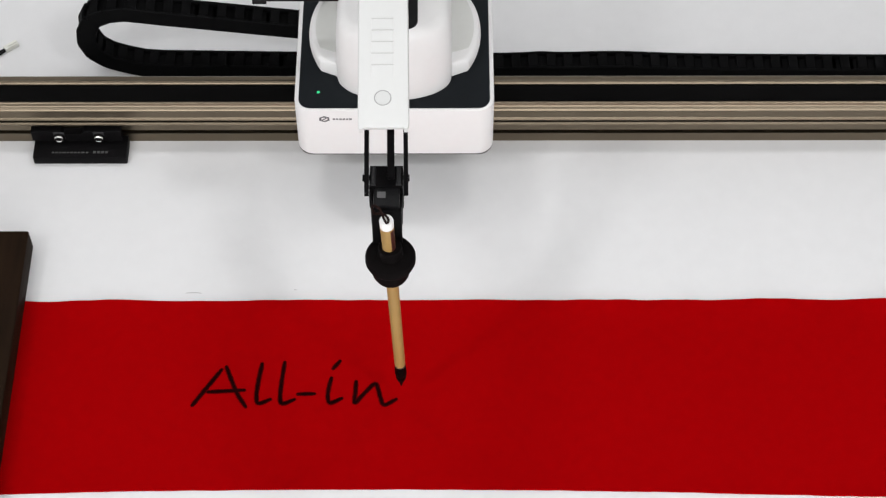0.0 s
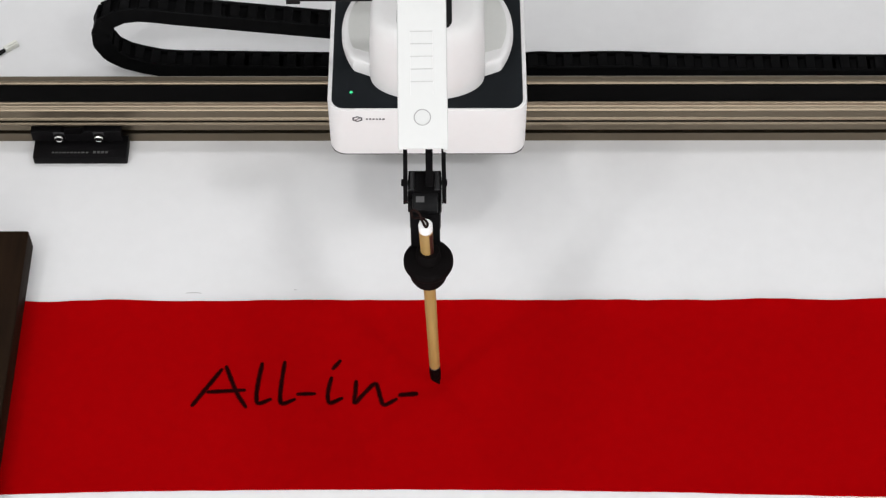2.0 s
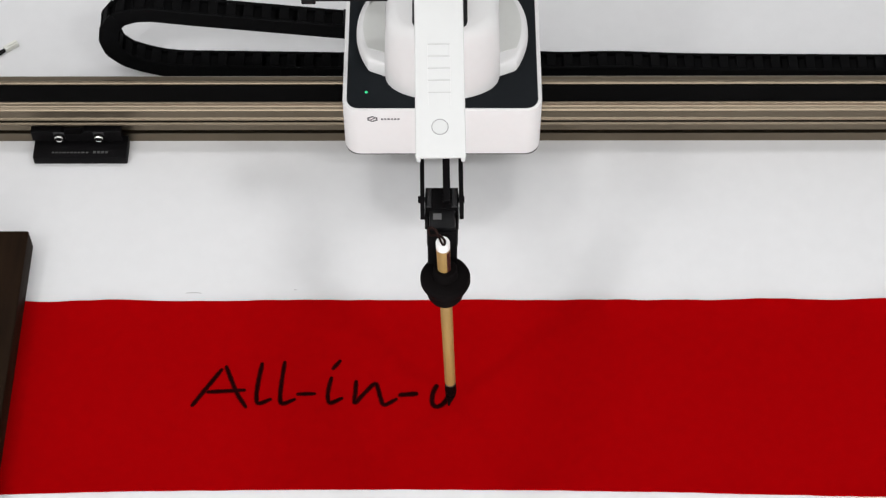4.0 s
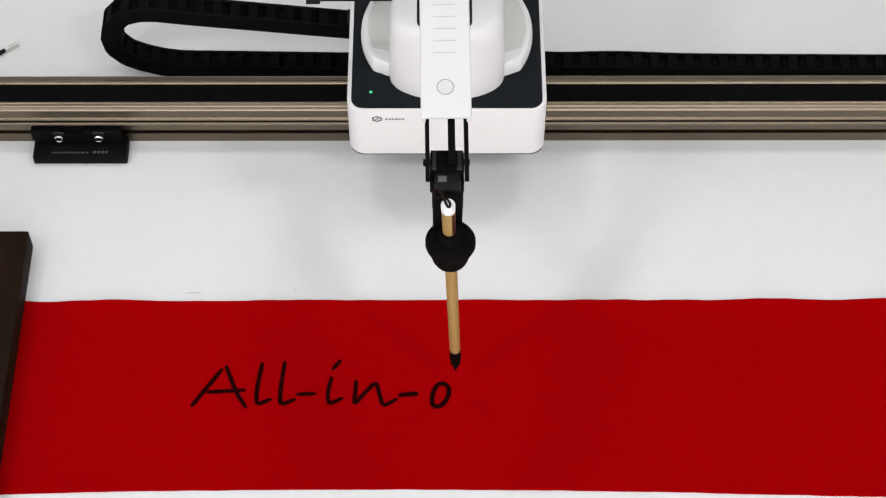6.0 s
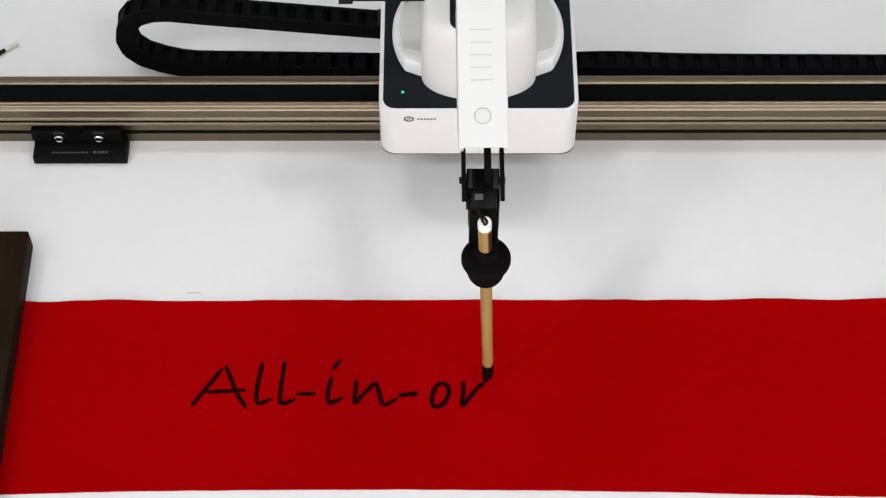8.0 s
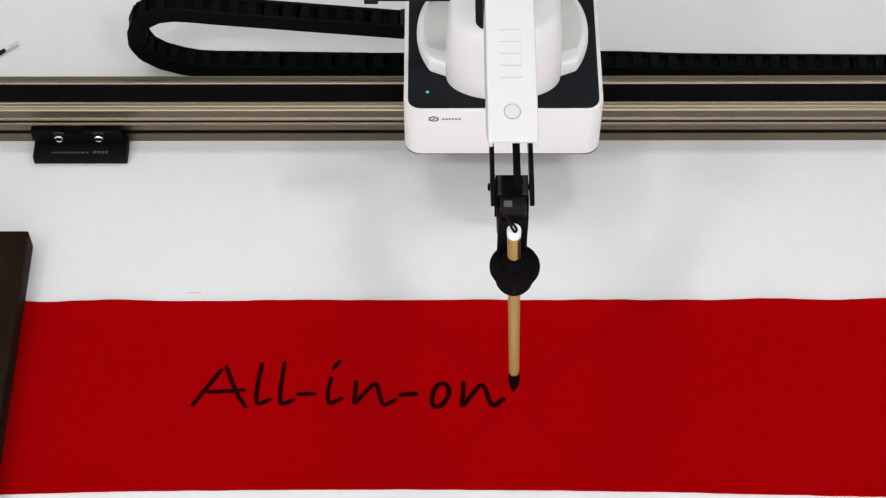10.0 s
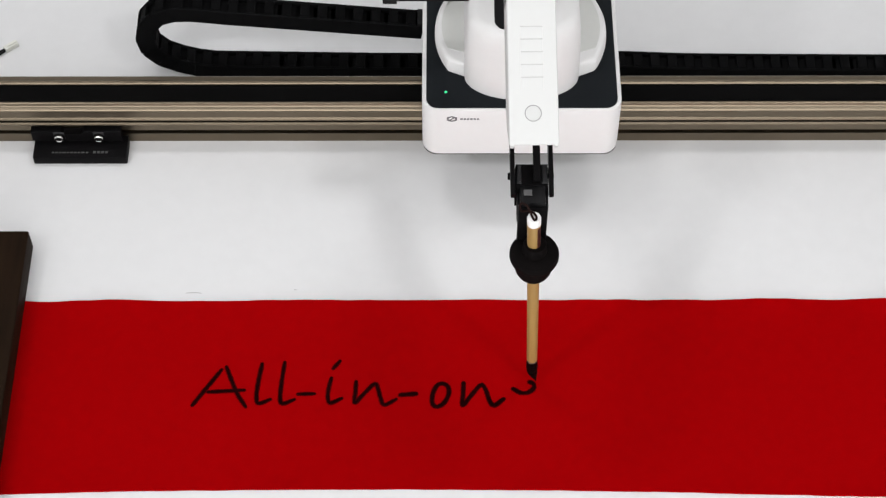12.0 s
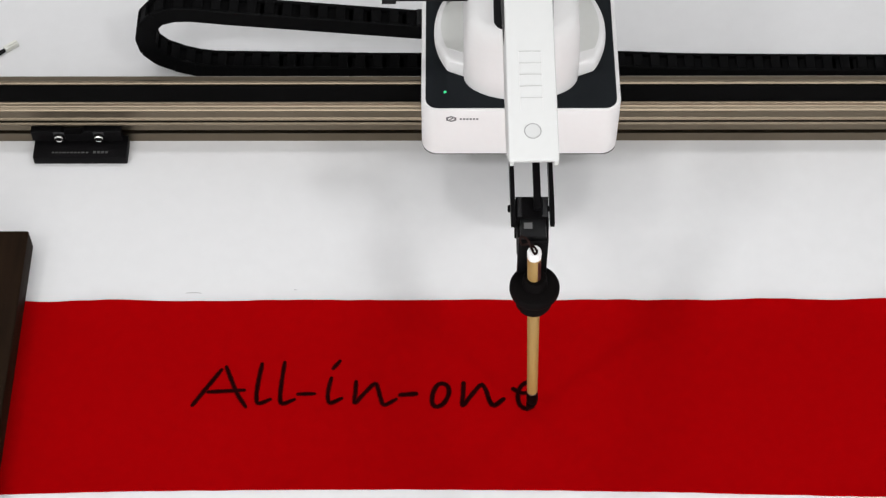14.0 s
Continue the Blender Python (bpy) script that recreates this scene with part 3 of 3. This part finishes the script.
def tool():
    """Origin at the brush tip; stays level."""
    root = part("tool_holder", box(-10.8, 10.8, 14, 34, 186, 206, 1), ANOD, robot, "black metal wrist block")
    TOOL_PARTS.append(root)
    block = loft([[(-12.2, 26, 190), (11.4, 26, 190), (11.4, 45, 190), (-12.2, 45, 190)], [(-12.2, 26, 204), (11.4, 26, 204), (11.4, 45, 204), (-12.2, 45, 204)],
                  [(-11.6, 27, 213.0), (10.8, 27, 213.0), (10.8, 45, 213.0), (-11.6, 45, 213.0)]])
    part("wrist_clevis", block, ANOD, root, smooth=False)
    # lighter plates paint the light on the clevis bevels
    for x0, x1 in ((-11.2, -7.4), (6.2, 10.6)):
        part("clevis_face", loft([[(x0, 28, 212.8), (x1, 28, 212.8), (x1, 44, 212.8), (x0, 44, 212.8)], [(x0 + 0.8, 28.5, 214.4), (x1 - 0.8, 28.5, 214.4), (x1 - 0.8, 43.5, 214.4), (x0 + 0.8, 43.5, 214.4)]]), EDGE, root, smooth=False)
    part("back_plate", box(-10.3, 10.3, 9, 15, 166, 208, 1), ANOD, root)
    part("servo_horn", box(-9, 9, 12, 30, 204, 212, 1.5), BLACK, root)
    for x in (-15.4, 13.8):
        part("wrist_screw", lathe([(0, -1.6), (2.2, -1.6), (2.6, -1.0), (2.6, 1.0), (2.2, 1.6), (0, 1.6)], 20, None, Matrix.Rotation(radians(90), 4, "Y")), ANOD, root, at=mm(x, 41, 204.5))
        part("wrist_pin", lathe([(0, -4), (2.0, -4), (2.0, 4), (0, 4)], 16, None, Matrix.Rotation(radians(90), 4, "Y")), ANOD, root, at=mm(x * 0.72, 41, 204.5))
    part("servo_label", box(-6.4, -0.6, 18.5, 23.5, 212.1, 212.5), PALE, root, "small grey label", smooth=False)
    cup = lathe([(0, 144.5), (8, 144.8), (11.5, 146.5), (13.0, 150), (13.2, 161.5), (15.6, 162.4), (17.0, 163.6), (17.6, 165.5), (17.6, 168.8), (16.8, 170.8), (15, 171.6), (9, 172), (8.4, 179), (7.6, 180.5), (0, 180.5)], 48)
    part("clamp_cup", cup, RUBBER, root, "black round brush clamp", at=mm(2.0, 0, 0))


robot_base()
part("chain_mount", box(-84, -78.6, 48.5, 66, 58, 70, 1), BLACK, robot)
turret()
upper_arm()
forearm()
tool()


# ---- the writing brush ----
BRISTLES = []
brush = thing("writing_brush", "bamboo writing brush with black inked tip held upright", "brush")


def brush_parts():
    # a slight lean: the tip stands 6 mm to the side of the cap
    tilt = mm(6.6, 0, 0) @ Matrix.Rotation(-math.atan2(6.4, 212), 4, "Y")
    part("handle", lathe([(0, 24.5), (3.7, 24.5), (4.05, 25.6), (4.15, 80), (4.5, 150), (4.75, 205.4), (0, 205.4)], 28), BAMBOO, brush, "honey bamboo handle", at=tilt)
    part("cap", lathe([(0, 205.2), (4.85, 205.2), (4.95, 211.0), (4.4, 212.6), (0, 213.0)], 28), PORCELAIN, brush, "white plastic end cap", at=tilt)
    part("ferrule", lathe([(0, 22.6), (3.7, 22.6), (3.95, 23.2), (3.95, 24.7), (0, 24.7)], 24), PRIMER, brush, "grey glued band above the bristles", at=tilt)
    part("bristles", lathe([(0, 25), (3.8, 25), (4.3, 21), (4.5, 15), (4.2, 10), (3.2, 7.5), (0, 6.5)], 24), BRISTLE, brush, "black inked bristle tip", at=tilt)
    soft_tip = part("bristle_tip", lathe([(0, 2.5), (3.2, 2.0), (4.1, 0), (3.9, -2.5), (3.0, -6), (1.8, -9.5), (0.9, -13), (0.3, -16.2), (0, -16.8)], 20), BRISTLE, brush, "pointed wet brush tip")
    BRISTLES.append(soft_tip)


brush_parts()


# ---- cable chain ----
import functools

PITCH, CHAIN_END = 15.0, 520.0
LINKS = []


@functools.lru_cache(maxsize=None)
def chain_path(b):
    """Centre line of the chain in x, z for the carriage at b: along the table, round the bend, back up to the base."""
    xb = -310.7 + (b + 38.4) * 0.5
    low = [(CHAIN_END - 20 * k, 8.5) for k in range(int((CHAIN_END - (xb + 75)) // 20) + 1)]
    bend = [(xb + 58, 8.9), (xb + 38, 14), (xb + 19, 23), (xb + 8, 38), (xb + 8, 58), (xb + 17, 74.5), (xb + 40, 81.5)]
    up = [(xb + 40 + (b - 79 - xb - 40) * u, 81.5 - 22.5 * u) for u in (0.2, 0.4, 0.6, 0.8, 1.0, 1.15)]
    p = spline(low + bend + up, 1.0)
    flat = p[:, 1] < 9.5
    p[flat, 1] += 1.8 * np.exp(-((p[flat, 0] - 84) / 14) ** 2) + 2.6 * np.exp(-((p[flat, 0] - 150) / 42) ** 2)
    return p


def chain_pose(b, i):
    p = chain_path(b)
    k = min(int(round(i * PITCH)), len(p) - 2)
    j = min(k + int(PITCH), len(p) - 1)
    a, c = p[k], p[j]
    ang = math.degrees(math.atan2(c[1] - a[1], c[0] - a[0]))
    x, z = (a[0] + c[0]) / 2, (a[1] + c[1]) / 2
    y = 57.4 - (min(3.8, max(0.0, (x + 250) * 0.0195)) + max(0.0, x - 110) * 0.009 if z < 20 else 0.0)
    return mm(x, y, z, 0, -ang, 0)


def cable_chain():
    root = thing("cable_chain", "black nylon cable chain looping behind the rail", "cable chain")
    bm = bmesh.new()
    for y in (-9.6, 6.8):
        box(-8.8, 8.8, y, y + 2.8, -8.2, 8.2, 0.8, 1, bm)
    box(-5.4, 2.8, -6.8, 6.8, 5.6, 7.8, 0.4, 1, bm)
    box(-5.4, 2.8, -6.8, 6.8, -7.8, -5.6, 0.4, 1, bm)
    box(-9.4, 9.4, -7.2, 7.2, -4.2, 4.2, 0.4, 1, bm)
    first = part("chain_link", bm, CHAIN, root, smooth=False)
    p = chain_path(-38.4)
    n = int((len(p) - 1 - 12) / PITCH)
    for i in range(n):
        ob = first
        if i:
            ob = bpy.data.objects.new("chain_link", first.data)
            scene.collection.objects.link(ob)
            ob.parent = root
        ob.matrix_basis = chain_pose(slide_at(0), i)
        LINKS.append(ob)


cable_chain()


# ---- small things on the table ----
def loose_connector():
    root = thing("cable_connector", "small cream plug on a black wire lying on table", "connector", at=mm(-381, 82, 0.3, 0, 0, 38))
    part("plug", box(-6, 7, -2.6, 2.6, 0, 5, 0.6), CREAM, root)
    part("latch", box(-3, 6.5, -1.2, 1.2, 5, 6, 0.2), CREAM, root, smooth=False)
    part("wire", tube([(-6, 1, 2), (-14, 1.4, 1.6), (-30, 3, 1.3), (-60, 9, 1.3), (-110, 12, 1.3)], 1.0, 8), BLACK, root, "thin black wire")
    part("wire", tube([(-6, -1, 2), (-14, -1.4, 1.6), (-30, -2, 1.3), (-60, 3, 1.3), (-110, 6, 1.3)], 1.0, 8), BLACK, root, "thin black wire")


def pencil_marks():
    for pts in ([(-207, -175.2), (-200, -174.9), (-195, -175.4)], [(-120.2, -171.9), (-117.8, -172.4)]):
        ob = link("pencil_mark", ribbon(pts, 0.5, 0.09, seed=pts[0][0], thick=0.06), PENCIL)
        tagged(ob, "faint grey pencil mark on the white table", "mark", group="pencil marks on the table")


def hanging_loop():
    up = [(1.6, -2.2, 213.4), (0.6, -3.4, 213.0), (-1.0, -1.0, 213.6), (-2.5, 3, 214), (-4.5, 6, 217), (-8, 8, 218), (-9.5, 9, 213), (-8, 9, 207), (-4, 7, 210), (-1, 3.5, 213.6), (1.4, 0.4, 213.4), (1.6, -2.2, 213.4)]
    part("hanging_loop", tube(spline(up, 1.0), 0.85, 8), CORD, brush, "dark brown cord hanging loop")
    lab = bmesh.new()
    cols = []
    for k in range(7):
        a = radians(-60 + 45 * k / 6)
        cols.append([lab.verts.new((4.82 * math.cos(a), 4.82 * math.sin(a), z)) for z in (174, 203.2)])
    for p, q in zip(cols, cols[1:]):
        lab.faces.new((p[0], q[0], q[1], p[1]))
    res = bmesh.ops.solidify(lab, geom=lab.faces[:], thickness=0.12)
    part("sticker", lab, STICKER, brush, "dark red paper sticker", at=mm(6.6, 0, 0) @ Matrix.Rotation(-math.atan2(6.4, 212), 4, "Y"))


loose_connector()
pencil_marks()
hanging_loop()


# ---- what moves ----
def motions():
    arm_rows, fore_rows, upper_rows, tool_rows, brush_rows = [], [], [], [], []
    for t in STEPS:
        b = slide_at(t)
        y, z = tip_at(t)
        up, fore, er, ez = joints(y, z)
        arm_rows.append((t, mm(b, 0, 0)))
        fore_rows.append((t, mm(-1.0, -er, ez, -fore, 0, 0.8)))
        upper_rows.append((t, mm(0, 0, SHOULDER, -up)))
        tool_rows.append((t, mm(0, y, z)))
        brush_rows.append((t, mm(b, y, z)))
    walk(robot, arm_rows)
    for ob in FORE_PARTS:
        walk(ob, fore_rows)
    for ob in UPPER_PARTS:
        walk(ob, upper_rows)
    for ob in TOOL_PARTS:
        walk(ob, tool_rows)
    walk(brush, brush_rows)
    # the soft tip drags behind the stroke while it presses on the paper
    drag, tip_rows = Vector((0.0, 0.0)), []
    for t in STEPS:
        a, c = max(0.0, t - 0.1), min(14.0, t + 0.1)
        go = Vector((slide_at(c) - slide_at(a), tip_at(c)[0] - tip_at(a)[0]))
        drag = drag * 0.6 + (go.normalized() if go.length > 0.3 else drag) * 0.4
        rise = tip_at(t)[1] + 9.0 - 0.8
        bend = 0.4 * math.acos(min(1.0, max(0.5, rise / 16.8))) * min(1.0, drag.length * 1.2)
        turn = Matrix.Rotation(bend, 4, Vector((-drag.y, drag.x, 0.0)).normalized()) if drag.length > 0.01 else Matrix()
        tip_rows.append((t, mm(6.3, 0, 9.0) @ turn))
    for ob in BRISTLES:
        walk(ob, tip_rows)
    # chain links: only those near the bend and above ever move
    chain_times = [k / 4 for k in range(57)]
    for i, ob in enumerate(LINKS):
        rows = [(t, chain_pose(slide_at(t), i)) for t in chain_times]
        if (rows[0][1].translation - max((r[1].translation for r in rows), key=lambda v: (v - rows[0][1].translation).length)).length > 0.0004:
            walk(ob, rows)
    # ink comes up through the paper where the brush has been
    for ob, t in GROWING:
        t = min(max(t, 0.1), 13.9)
        walk(ob, [(0, mm(0, 0, -1.6)), (t - 0.07, mm(0, 0, -1.6)), (t, mm(0, 0, 0)), (14.0, mm(0, 0, 0))])


motions()
